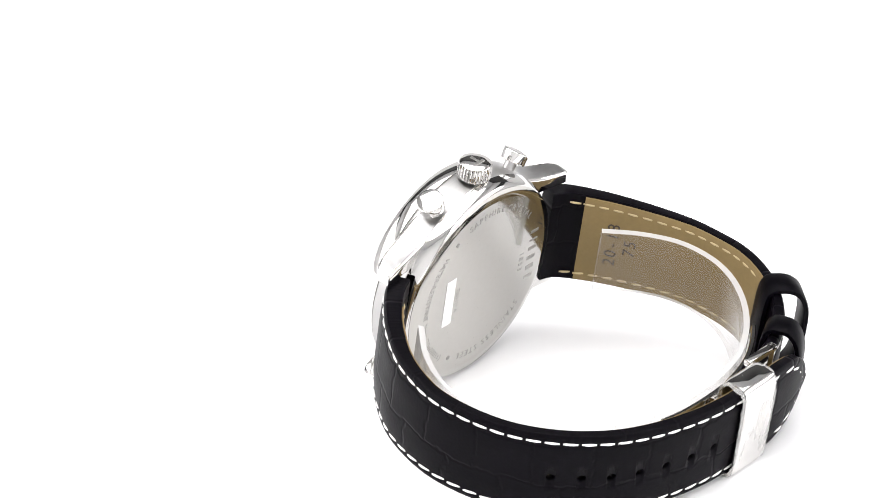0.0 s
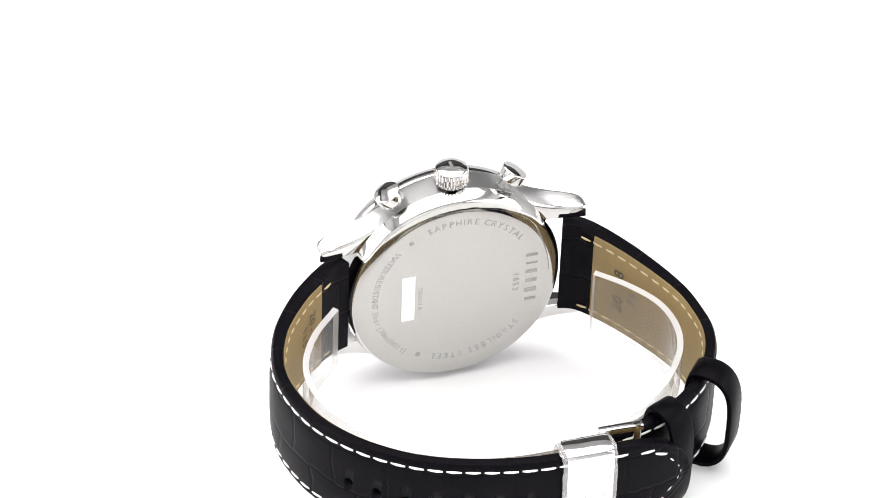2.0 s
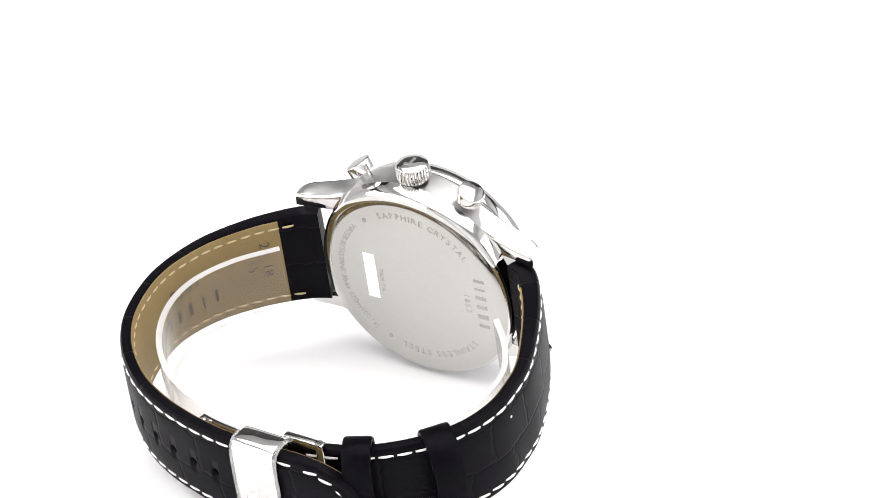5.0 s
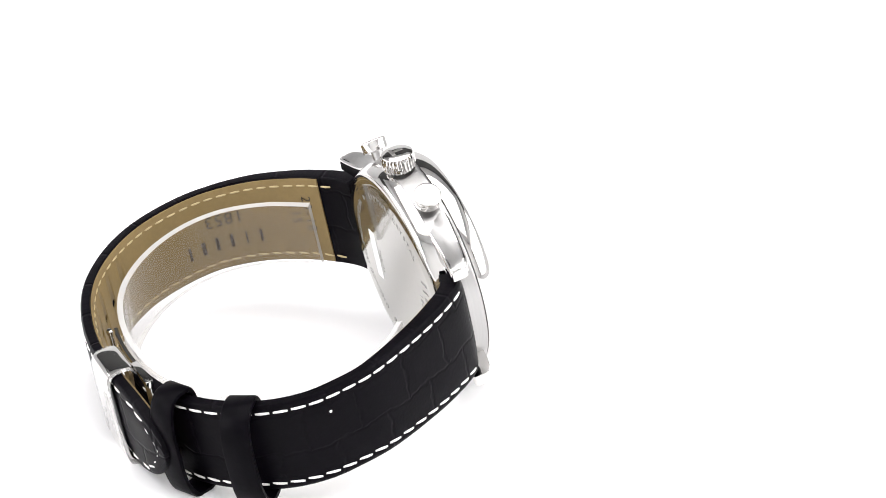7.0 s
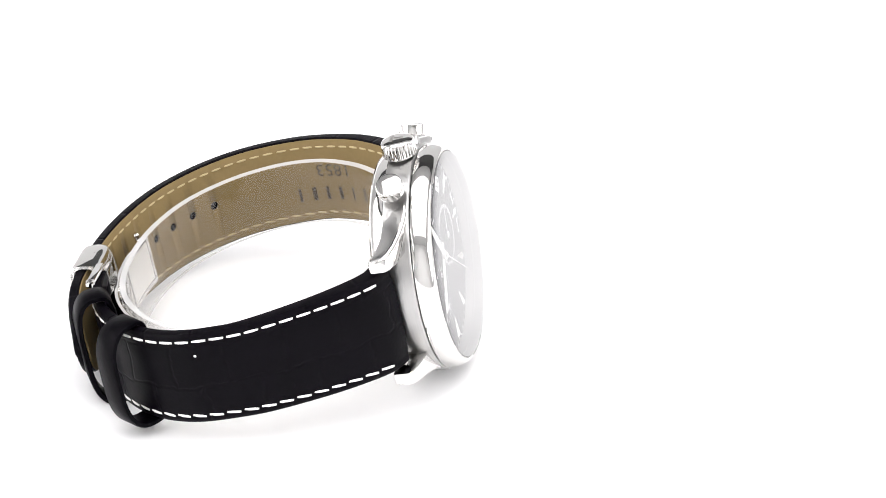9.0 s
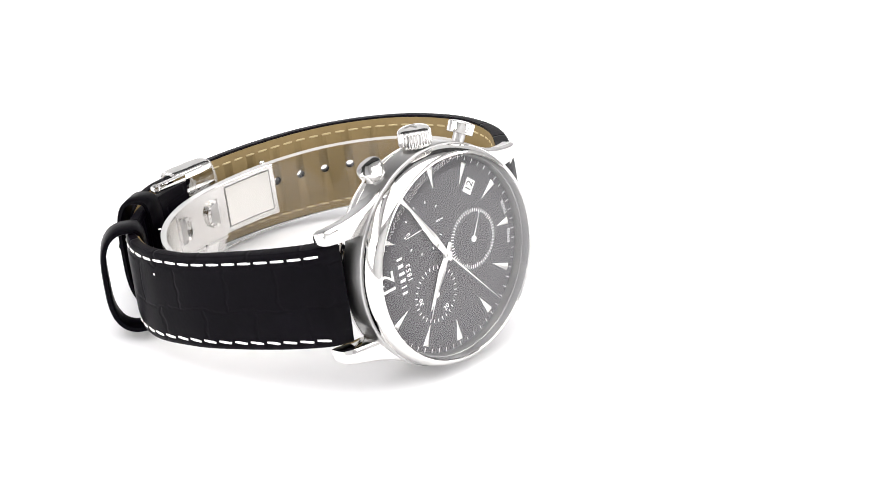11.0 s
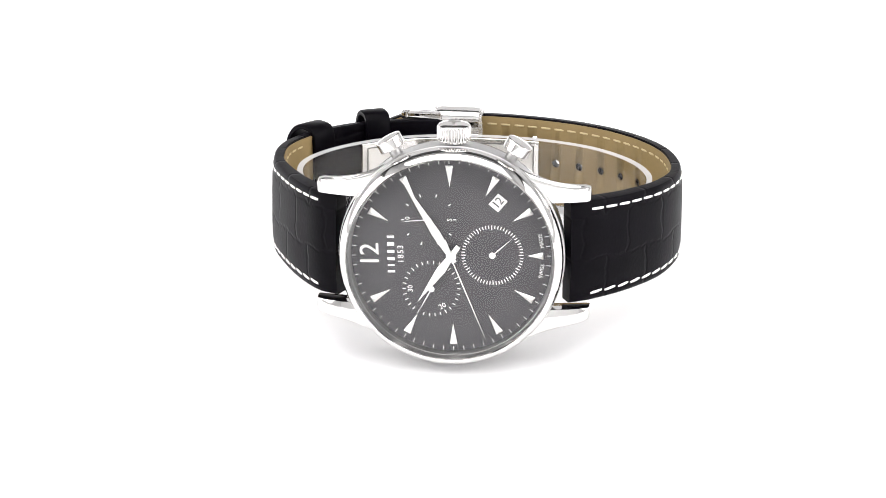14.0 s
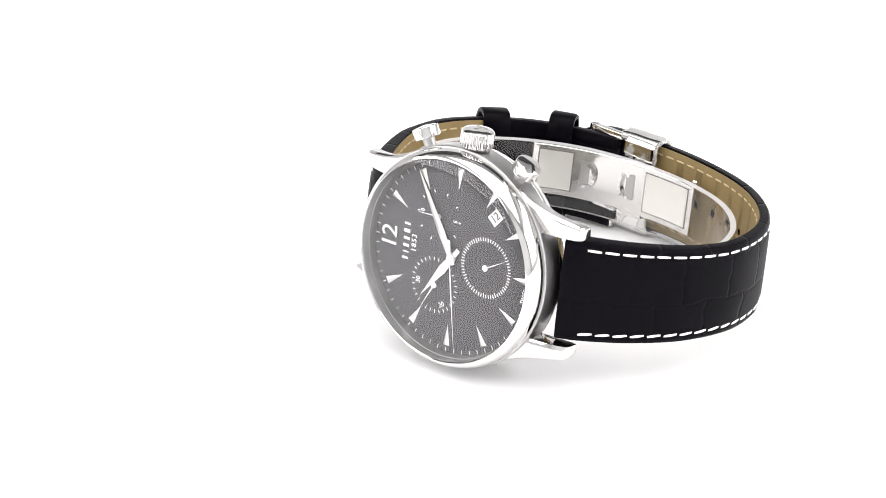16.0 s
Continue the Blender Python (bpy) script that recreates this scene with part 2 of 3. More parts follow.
def build_case():
    body = lathe("case", [(-7.8, 0), (-7.8, 16.0), (-7.8, 18.6), (-7.7, 19.2), (-6.5, 19.9), (-5.4, 20.4), (-5.3, 20.6), (-5.2, 20.7), (-0.75, 20.98), (-0.55, 20.97), (-0.4, 20.9), (-0.3, 20.75), (-0.3, 19.2), (-1.5, 19.0), (-1.5, 0)], SATIN, 160)
    case = part("case", body, watch, "brushed steel case flank")
    # the polished turn between flank and back
    part("back_ring", lathe("back_ring", [(-7.85, 19.0), (-7.95, 19.45), (-7.8, 19.7), (-7.4, 19.98), (-6.8, 20.28), (-6.1, 20.53), (-5.45, 20.7), (-5.3, 20.74), (-5.22, 20.7), (-5.3, 19.0)], STEEL, 160, True), watch, "polished steel ring round the case back")
    bez = [(-0.25, 20.1), (-0.1, 20.7), (0.4, 20.8), (1.4, 20.7), (2.2, 20.45), (2.9, 20.08), (3.35, 19.66), (3.48, 19.3), (3.3, 19.12), (-0.25, 19.1)]
    part("bezel", lathe("bezel", bez, STEEL, 160, True), watch, "rounded polished steel bezel")
    rehaut = [(3.25, 19.1), (1.7, 18.87), (1.66, 18.8), (0.05, 18.55), (0.05, 19.1)]
    part("inner_ring", lathe("inner_ring", rehaut, SATIN, 160, True), watch, "stepped steel ring between dial and crystal")
    glass = [(3.2, 19.1), (3.5, 19.0), (3.66, 18.7), (3.85, 16.6), (4.0, 13.6), (4.13, 9.4), (4.2, 4.7), (4.22, 0)]
    crystal = part("crystal", lathe("crystal", glass, CRYSTAL, 128), watch, "slightly domed clear sapphire crystal")
    crystal.visible_shadow = False
    for sy in (-1, 1):
        for sz in (-1, 1):
            # distance from the dial's centre line, front and back faces, half height at the front and at the back edge
            rows = [(11.0, -0.6, -5.3, 17.7, 17.5), (12.5, -0.62, -5.35, 16.9, 16.2), (14.0, -0.7, -5.4, 16.1, 15.15), (15.5, -0.85, -5.4, 15.4, 14.4), (17.5, -1.15, -5.5, 14.7, 13.65), (19.5, -1.5, -5.7, 14.15, 13.15), (21.5, -1.9, -6.0, 13.75, 12.9), (23.2, -2.4, -6.3, 13.45, 12.75), (24.4, -2.9, -6.5, 13.15, 12.75), (25.1, -3.4, -6.5, 12.85, 12.6), (25.4, -4.1, -6.35, 12.5, 12.3)]
            v, f = [], []
            for y, top, low, out, rear in rows:
                v += [(top, sy * y, sz * 10.3), (top + 0.1, sy * y, sz * (out - 0.5)), (top - 0.5, sy * y, sz * out), (low + 0.4, sy * y, sz * rear), (low, sy * y, sz * (rear - 0.4)), (low, sy * y, sz * 10.3)]
            n = 6
            for k in range(len(rows) - 1):
                f += [(k * n + j, k * n + (j + 1) % n, (k + 1) * n + (j + 1) % n, (k + 1) * n + j) for j in range(n)]
            f += [tuple(range(n)), tuple((len(rows) - 1) * n + j for j in range(n))]
            me = mesh_of("lug", v, f, [STEEL, SATIN], picks=[1 if (i % n == 2 and i < n * (len(rows) - 1)) else 0 for i in range(n * (len(rows) - 1) + 2)])
            part("lug", bevelled(me, 0.22, 2), watch, "curved steel lug with polished faces")
        bar = lathe("spring_bar", [(-9.7, 0), (-9.7, 0.75), (9.7, 0.75), (9.7, 0)], STEEL, 16)
        part("spring_bar", bar, watch, "thin steel spring bar", axes((-6.0, sy * 22.6, 0), (0, 0, 1), (0, 1, 0)))


def build_crown():
    n, verts, faces = 28 * 4, [], []
    prof = [(0.0, 2.55, 0), (0.0, 2.85, 0), (0.3, 3.0, 1), (2.6, 3.0, 1), (2.95, 2.95, 0), (3.1, 2.8, 0), (3.35, 1.8, 0), (3.45, 0.6, 0)]
    for h, r, tooth in prof:
        for k in range(n):
            a = 2 * math.pi * k / n
            rr = r + (0.15 if tooth and k % 4 in (0, 1) else -0.2 if tooth else 0)
            verts.append((rr * math.cos(a), rr * math.sin(a), h))
    for k in range(len(prof) - 1):
        faces += [(k * n + j, k * n + (j + 1) % n, (k + 1) * n + (j + 1) % n, (k + 1) * n + j) for j in range(n)]
    faces += [tuple(range(n)), tuple((len(prof) - 1) * n + j for j in range(n))]
    crown = part("crown", mesh_of("crown", verts, faces, STEEL), watch, "fluted polished steel winding crown", pose(-3.2 * MM, 0, 21.2 * MM))
    part("emblem", box("emblem", -1.2, -0.6, -1.1, 1.1, 3.36, 3.5, ETCH), crown, "etched emblem bar")
    part("emblem", box("emblem", -0.5, 1.2, -0.28, 0.28, 3.36, 3.5, ETCH), crown, "etched emblem bar")
    part("stem", lathe("stem", [(19.8, 0), (19.8, 1.6), (21.4, 1.6), (21.4, 0)], SATIN, 32), watch, "", axes((-3.2, 0, 0), (0, 0, 1), (0, 1, 0)))
    for phi in (60, 120):
        y, z = around(phi, 1.0)
        m = axes((-3.2, 0, 0), (0, y, z), (1, 0, 0))
        cap = [(22.4, 0), (22.4, 2.2), (22.4, 2.36), (22.44, 2.44), (22.52, 2.48), (22.62, 2.5), (24.3, 2.5), (24.4, 2.49), (24.48, 2.45), (24.55, 2.35), (24.6, 2.15), (24.78, 1.3), (24.86, 0.6), (24.88, 0)]
        push = part("pusher", lathe("pusher", cap, STEEL, 64), watch, "round polished steel chronograph pusher", m)
        part("stem", lathe("stem", [(19.6, 0), (19.6, 1.75), (20.75, 1.75), (20.8, 1.15), (22.5, 1.15), (22.5, 0)], SATIN, 32), push)


def brand_bars(name, size, mat, parent, m, widths=(0.4, 0.25, 0.5, 0.5, 0.62, 0.4)):
    """A word mark as six plain bars."""
    total = sum(widths) * size * 0.82 + 5 * 0.62 * size
    x, v, f = -total / 2, [], []
    for w in widths:
        w *= size * 0.82
        i = len(v)
        v += [(x, -size / 2, 0), (x + w, -size / 2, 0), (x + w, size / 2, 0), (x, size / 2, 0), (x, -size / 2, 0.04), (x + w, -size / 2, 0.04), (x + w, size / 2, 0.04), (x, size / 2, 0.04)]
        f += [tuple(i + j for j in q) for q in ((0, 3, 2, 1), (4, 5, 6, 7), (0, 1, 5, 4), (1, 2, 6, 5), (2, 3, 7, 6), (3, 0, 4, 7))]
        x += w + 0.62 * size
    return part(name, mesh_of(name, v, f, mat, smooth=False), parent, "word mark as plain bars", m)


def ticks(name, count, r0, r1, width, centre=(0, 0), skip=(), long_every=0):
    pieces = []
    for k in range(count):
        if k in skip:
            continue
        phi = 360 * k / count
        c = Vector(around(phi, 1.0))
        sd = Vector((-c.y, c.x)) * width / 2
        o = Vector(centre)
        a = r0 - (0.25 if long_every and k % long_every == 0 else 0)
        pieces.append([o + c * a - sd, o + c * a + sd, o + c * r1 + sd, o + c * r1 - sd])
    v, f = [], []
    for q in pieces:
        i = len(v)
        v += [(0.02, p.x, p.y) for p in q] + [(0.06, p.x, p.y) for p in q]
        f += [tuple(i + j for j in w) for w in ((0, 3, 2, 1), (4, 5, 6, 7), (0, 1, 5, 4), (1, 2, 6, 5), (2, 3, 7, 6), (3, 0, 4, 7))]
    return mesh_of(name, v, f, INK, smooth=False)


DIALPART = []
SUBS = {"tenths": (-4.0, 6.9), "minutes": (-3.85, -6.45), "seconds": (7.6, 0.1)}


def build_dial():
    dial = part("dial", lathe("dial", [(-0.4, 0), (-0.4, 18.9), (0.0, 18.9), (0.0, 0)], DIAL, 128), watch, "dark grey sunray dial with white print", pose(0, 0, 0, 1.9, 0, 0))
    DIALPART.append(dial)
    for h in range(1, 12):
        c = Vector(around(30 * h, 1.0))
        sd = Vector((-c.y, c.x))
        tip, base = (13.2, 17.3) if h != 6 else (14.0, 17.0)
        # a faceted dagger with a ridge
        v = [(0.03, *(c * tip)), (0.03, *(c * base - sd * 0.72)), (0.03, *(c * base + sd * 0.72)), (0.42, *(c * (base - 0.3))), (0.2, *(c * (tip + 0.25)))]
        f = [(0, 1, 3, 4), (0, 4, 3, 2), (1, 2, 3), (0, 2, 1)]
        part("hour_marker", mesh_of("hour_marker", v, f, HAND, smooth=False), dial)
    part("numeral", letters("numeral", "12", 3.5, HAND, 0.12, 0.9), dial, "applied steel numeral twelve", axes((0.14, -15.0, 0.1), (0, 0, 1), (0, -1, 0)))
    brand_bars("word_mark", 1.35, INK, dial, axes((0.03, -11.2, 0.25), (0, 0, 1), (0, -1, 0)))
    part("year", letters("year", "1853", 1.1, INK, 0.03, 1.15), dial, "", axes((0.05, -9.35, 0.25), (0, 0, 1), (0, -1, 0)))
    part("minute_track", ticks("minute_track", 60, 17.65, 18.45, 0.13), dial, "white minute strokes")
    part("tenths_scale", ticks("tenths_scale", 10, 4.55, 5.1, 0.2, SUBS["tenths"]), dial, "white strokes of the tenths counter")
    part("minutes_scale", ticks("minutes_scale", 30, 4.75, 5.4, 0.15, SUBS["minutes"]), dial, "white strokes of the minute counter")
    part("seconds_scale", ticks("seconds_scale", 60, 5.1, 5.75, 0.17, SUBS["seconds"], long_every=5), dial, "white strokes of the small seconds")

    def radial(text, sub, phi, r, size, turn):
        y, z = around(phi, r)
        cy, cz = SUBS[sub]
        uy, uz = around(phi + turn, 1.0)
        ry, rz = around(phi + turn + 90, 1.0)
        part("numeral", letters("numeral", text, size, INK, 0.03), dial, "", axes((0.05, cy + y, cz + z), (0, ry, rz), (0, uy, uz)))

    radial("10", "tenths", 0, 3.9, 0.85, 0)
    radial("5", "tenths", 180, 3.85, 0.85, 180)
    radial("30", "minutes", 0, 3.9, 0.95, 0)
    radial("20", "minutes", 240, 3.9, 0.95, 180)
    radial("10", "minutes", 120, 3.9, 0.95, 180)
    for text, phi in (("SWISS", 190.0), ("MADE", 170.2)):
        y, z = around(phi, 16.9)
        ry, rz = around(phi - 90, 1.0)
        part("lettering", letters("lettering", text, 0.72, INK, 0.03), dial, "", axes((0.05, y, z), (0, ry, rz), (0, -math.cos(radians(phi)) * -1, -math.sin(radians(phi)))))
    c = Vector(around(131, 1.0))
    m = axes((0.03, *(c * 13.5)), (0, c.x, c.y), (0, -c.y, c.x))
    win = part("date_window", mesh_of("date_window", [(-1.4, -1.15, 0), (1.4, -1.15, 0), (1.4, 1.15, 0), (-1.4, 1.15, 0), (-1.4, -1.15, 0.05), (1.4, -1.15, 0.05), (1.4, 1.15, 0.05), (-1.4, 1.15, 0.05)], [(0, 3, 2, 1), (4, 5, 6, 7), (0, 1, 5, 4), (1, 2, 6, 5), (2, 3, 7, 6), (3, 0, 4, 7)], DATE, smooth=False), dial, "white date window", m)
    part("date_number", letters("date_number", "12", 1.55, DARKINK, 0.02, 0.9), win, "", pose(0, 0, 0.07 * MM))


def needle(name, length, base, tail, x, thick, ridge=0.0, hub=0.0, mat=HAND):
    """A tapered hand along -y from its pivot."""
    v = [(x, -length, 0), (x, -length * 0.3, base), (x, 0, base * 0.62), (x, tail, base * 0.55), (x, tail, -base * 0.55), (x, 0, -base * 0.62), (x, -length * 0.3, -base)]
    n = len(v)
    v += [(x + thick, b, c) for _, b, c in v]
    v += [(x + thick + ridge, -length * 0.95, 0), (x + thick + ridge, -length * 0.3, 0), (x + thick + ridge, 0, 0), (x + thick + ridge, tail * 0.95, 0)]
    r = 2 * n
    f = [tuple(range(n))] + [(k, (k + 1) % n, n + (k + 1) % n, n + k) for k in range(n)]
    f += [(n, n + 1, r + 1, r), (n + 1, n + 2, r + 2, r + 1), (n + 2, n + 3, r + 3, r + 2), (n + 3, n + 4, r + 3), (n + 4, n + 5, r + 2, r + 3), (n + 5, n + 6, r + 1, r + 2), (n + 6, n, r, r + 1)]
    me = mesh_of(name, v, f, mat, smooth=False)
    if hub:
        return joined(name, [(me, Matrix()), (lathe(name, [(x, 0), (x, hub), (x + thick + 0.15, hub), (x + thick + 0.2, hub * 0.6), (x + thick + 0.2, 0)], mat, 32), Matrix())], mat)
    return me


def turned_hand(name, me, label, phi, centre=(0, 0)):
    return part(name, me, DIALPART[0], label, pose(0, centre[0] * MM, centre[1] * MM, -phi))


def build_hands():
    made = {}
    turned_hand("hour_hand", needle("hour_hand", 10.9, 0.85, 2.4, 0.55, 0.1, 0.22, 0.95), "polished steel dagger hour hand", 306.0)
    made["minute"] = turned_hand("minute_hand", needle("minute_hand", 17.6, 0.8, 1.3, 0.85, 0.1, 0.22, 0.9), "polished steel dagger minute hand", 59.5)
    made["sweep"] = turned_hand("seconds_hand", joined("seconds_hand", [(needle("s", 16.9, 0.13, 3.0, 1.25, 0.08, 0.02, 0.55), Matrix()), (box("s", 1.25, 1.36, 1.5, 3.6, -0.42, 0.42, HAND, 0.1), Matrix())], HAND), "thin steel chronograph seconds hand", 243.0)
    made["small"] = turned_hand("small_seconds_hand", needle("small_seconds_hand", 5.1, 0.11, 0.5, 0.2, 0.06, 0.02, 0.6, INK), "thin white small seconds hand", 133.0, SUBS["seconds"])
    turned_hand("counter_hand", needle("counter_hand", 5.0, 0.14, 0.5, 0.2, 0.06, 0.02, 0.6, INK), "thin white minute counter hand", 299.5, SUBS["minutes"])
    turned_hand("counter_hand", needle("counter_hand", 5.0, 0.11, 0.5, 0.2, 0.06, 0.02, 0.5, INK), "thin white tenths counter hand", 357.0, SUBS["tenths"])
    return made


def build_caseback():
    back = part("case_back", lathe("case_back", [(-7.9, 0), (-7.9, 19.55), (-7.95, 19.58), (-8.02, 19.6), (-8.1, 19.5), (-8.36, 18.05), (-8.4, 17.85), (-8.41, 17.6), (-8.41, 0)], BACKSTEEL, 160), watch, "flat mirror-like steel case back with engraving")

    # seen from behind: right is -y, up is z
    def place(angle, r, inward):
        a = radians(angle)
        out = Vector((0, -math.cos(a), math.sin(a)))
        up = -out if inward else out
        nrm = Vector((-1, 0, 0))
        return axes((-8.42, out.y * r, out.z * r), up.cross(nrm), up)

    def ring_text(text, a0, a1, r, size, inward):
        pieces = []
        wide = [0.55 if ch in "I1.-/() " else 1.2 if ch in "WMm" else 1.0 for ch in text]
        total, pos = sum(wide), 0.0
        for ch, w in zip(text, wide):
            mid = (pos + w / 2) / total
            pos += w
            if ch != " ":
                pieces.append((letters("engraving", ch, size, ETCH, 0.02), place(a0 + (a1 - a0) * mid, r, inward)))
        part("engraving", joined("engraving", pieces, ETCH), back, "engraved lettering")

    ring_text("SAPPHIRE CRYSTAL", 113, 36, 15.4, 1.25, False)
    ring_text("STAINLESS STEEL", -38, -108, 15.3, 1.25, False)
    ring_text("WATER-RESISTANT 3bar (30m/100ft)", 137, 233, 15.6, 1.15, True)
    for a in (125, 243):
        disc = lathe("engraved_dot", [(0, 0), (0, 0.45), (0.03, 0.45), (0.03, 0)], ETCH, 24)
        m = place(a, 15.4, False)
        part("engraved_dot", disc, back, "", m @ pose(0, 0, 0, 0, -90, 0))
    right, up = (0, 0, -1), (0, -1, 0)
    brand_bars("word_mark", 2.2, ETCH, back, axes((-8.42, -14.4, 0), right, up), (0.35, 0.22, 0.42, 0.42, 0.5, 0.35))
    part("engraving", letters("engraving", "1853", 1.2, ETCH, 0.02, 1.3), back, "engraved lettering", axes((-8.42, -11.4, -0.6), right, up))
    part("engraving", letters("engraving", "T063617 A", 0.8, ETCH, 0.02), back, "engraved lettering", axes((-8.42, 6.9, -0.6), right, up))
    # added flat bar in place of a white overlay, no part of the watch
    part("overlay_bar", box("overlay_bar", -8.49, -8.42, 7.9, 10.4, -5.2, 4.9, OVERLAY), back, "narrow white bar standing in for an image overlay")


LONG = Band([(-3.2, 20.7), (-5.2, 24.75), (-8.2, 28.61), (-12.8, 33.15), (-20.0, 38.07), (-28.3, 40.8), (-35.8, 41.0), (-44.6, 38.8), (-52.0, 34.3), (-58.2, 27.8), (-62.3, 20.7), (-65.1, 12.4), (-66.6, 4.6), (-67.0, -2.0), (-67.1, -8.0), (-66.9, -14.0), (-66.2, -19.5), (-64.9, -24.5)], 1, sink=0.005, slim=1.0)
SHORT = Band([(-3.2, -20.7), (-5.5, -25.4), (-11.2, -29.6), (-18.6, -33.4), (-27.5, -36.8), (-34.0, -37.8), (-40.0, -37.8), (-46.0, -36.0), (-51.7, -32.4), (-56.8, -27.1), (-60.5, -21.0), (-62.5, -14.5), (-63.2, -8.5)], -1, sink=0.019)


def strap_body(band, end, taper):
    def wide(s):
        w = band.half(s)
        if taper and s > end - taper:
            f = (s - end + taper) / taper
            w *= math.sqrt(max(0.0, 1 - f ** 1.9)) * 0.985 + 0.015
        return w

    def body(s):
        w, t = wide(s), band.thick(s)
        e = min(1.0, w / 4)
        crown = 0.1 * max(0.0, 1 - s / 60)
        top = [(1.1, -w), (0.6, -w + 0.12 * e), (0.32, -w + 0.5 * e), (0.2, -w + 1.1 * e), (0.26, -w + 1.55 * e), (0.2, -w + 2.0 * e), (0.02, -w + 3.0 * e), (-crown, -w * 0.35), (-crown, w * 0.35), (0.02, w - 3.0 * e), (0.2, w - 2.0 * e), (0.26, w - 1.55 * e), (0.2, w - 1.1 * e), (0.32, w - 0.5 * e), (0.6, w - 0.12 * e), (1.1, w)]
        return top + [(t - 0.5, w), (t - 0.32, w - 0.25 * e), (t - 0.32, -w + 0.25 * e), (t - 0.5, -w)]

    def under(s):
        w, t = wide(s) - 0.35, band.thick(s)
        w = max(w, 0.1)
        return [(t - 0.4, -w), (t - 0.08, -w), (t, -w + 0.15 * min(1, w)), (t, w - 0.15 * min(1, w)), (t - 0.08, w), (t - 0.4, w)]

    return body, under, wide


def cut(me_list, band, holes):
    """Round holes through strap meshes."""
    pieces = []
    for s in holes:
        q, t, nrm = band.at(s, 1.3)
        pieces.append((lathe("c", [(-4, 0), (-4, 0.85), (4, 0.85), (4, 0)], BLACK, 20), axes(q, nrm, t)))
    cutter = new("cutter", joined("cutter", pieces, BLACK))
    for me in me_list:
        ob = new("tmp", me)
        mod = ob.modifiers.new("b", "BOOLEAN")
        mod.operation, mod.solver, mod.object = "DIFFERENCE", "EXACT", cutter
        bpy.context.view_layer.update()
        out = bpy.data.meshes.new_from_object(ob.evaluated_get(bpy.context.evaluated_depsgraph_get()))
        bpy.data.objects.remove(ob)
        yield out
    bpy.data.objects.remove(cutter)


def stitch_mesh(name, length, width, mat):
    """A thread stitch lying along x: a low rounded bead with sunk ends."""
    v, f, n, rows = [], [], 5, 5
    for k in range(rows):
        x = -length / 2 + length * k / (rows - 1)
        h = (0.02, 0.2, 0.27, 0.2, 0.02)[k]
        w = width * (0.75, 1.0, 1.0, 1.0, 0.75)[k] / 2
        for j in range(n):
            a = math.pi * j / (n - 1)
            v.append((x, w * math.cos(a), h * math.sin(a) - 0.03))
    for k in range(rows - 1):
        f += [(k * n + j, k * n + j + 1, (k + 1) * n + j + 1, (k + 1) * n + j) for j in range(n - 1)]
    return mesh_of(name, v, f, mat)


def stitches(parent, band, wide, s0, s1, inset, d, mesh, pitch, inner):
    count = int((s1 - s0) / pitch)
    for row in (-1, 1):
        for k in range(count):
            s = s0 + pitch * (k + 0.5)
            z = row * (wide(s) - inset)
            slope = row * (wide(s + 0.5) - wide(s - 0.5)) - row * 0.06 + 0.05
            depth = band.thick(s) - d if inner else d
            q, t, nrm = band.at(s, depth)
            n = -nrm if inner else nrm
            along = (t + Vector((0, 0, slope))).normalized()
            part("stitch", mesh, parent, "", axes(q + Vector((0, 0, z)), along, n.cross(along)))


OUTSTITCH = stitch_mesh("stitch", 2.6, 0.52, THREAD)
INSTITCH = stitch_mesh("stitch", 2.1, 0.42, BEIGETHREAD)


def stamped(parent, band, text, s, z, size, along, gap=0.85):
    """Print on the lining, letter by letter; along: 's' runs away from the case with its top down, else across the strap."""
    for k, ch in enumerate(text):
        off = (k - (len(text) - 1) / 2) * size * gap
        ss, zz = (s + off, z) if along == "s" else (s, z + (off if along == "up" else -off))
        q, t, nrm = band.at(ss, band.thick(ss) + 0.1)
        up = Vector((0, 0, -1)) if along == "s" else -t
        right = t if along == "s" else Vector((0, 0, 1 if along == "up" else -1))
        part("stamp", letters("stamp", ch, size, STAMP, 0.01), parent, "", axes(q + Vector((0, 0, zz)), right, up))


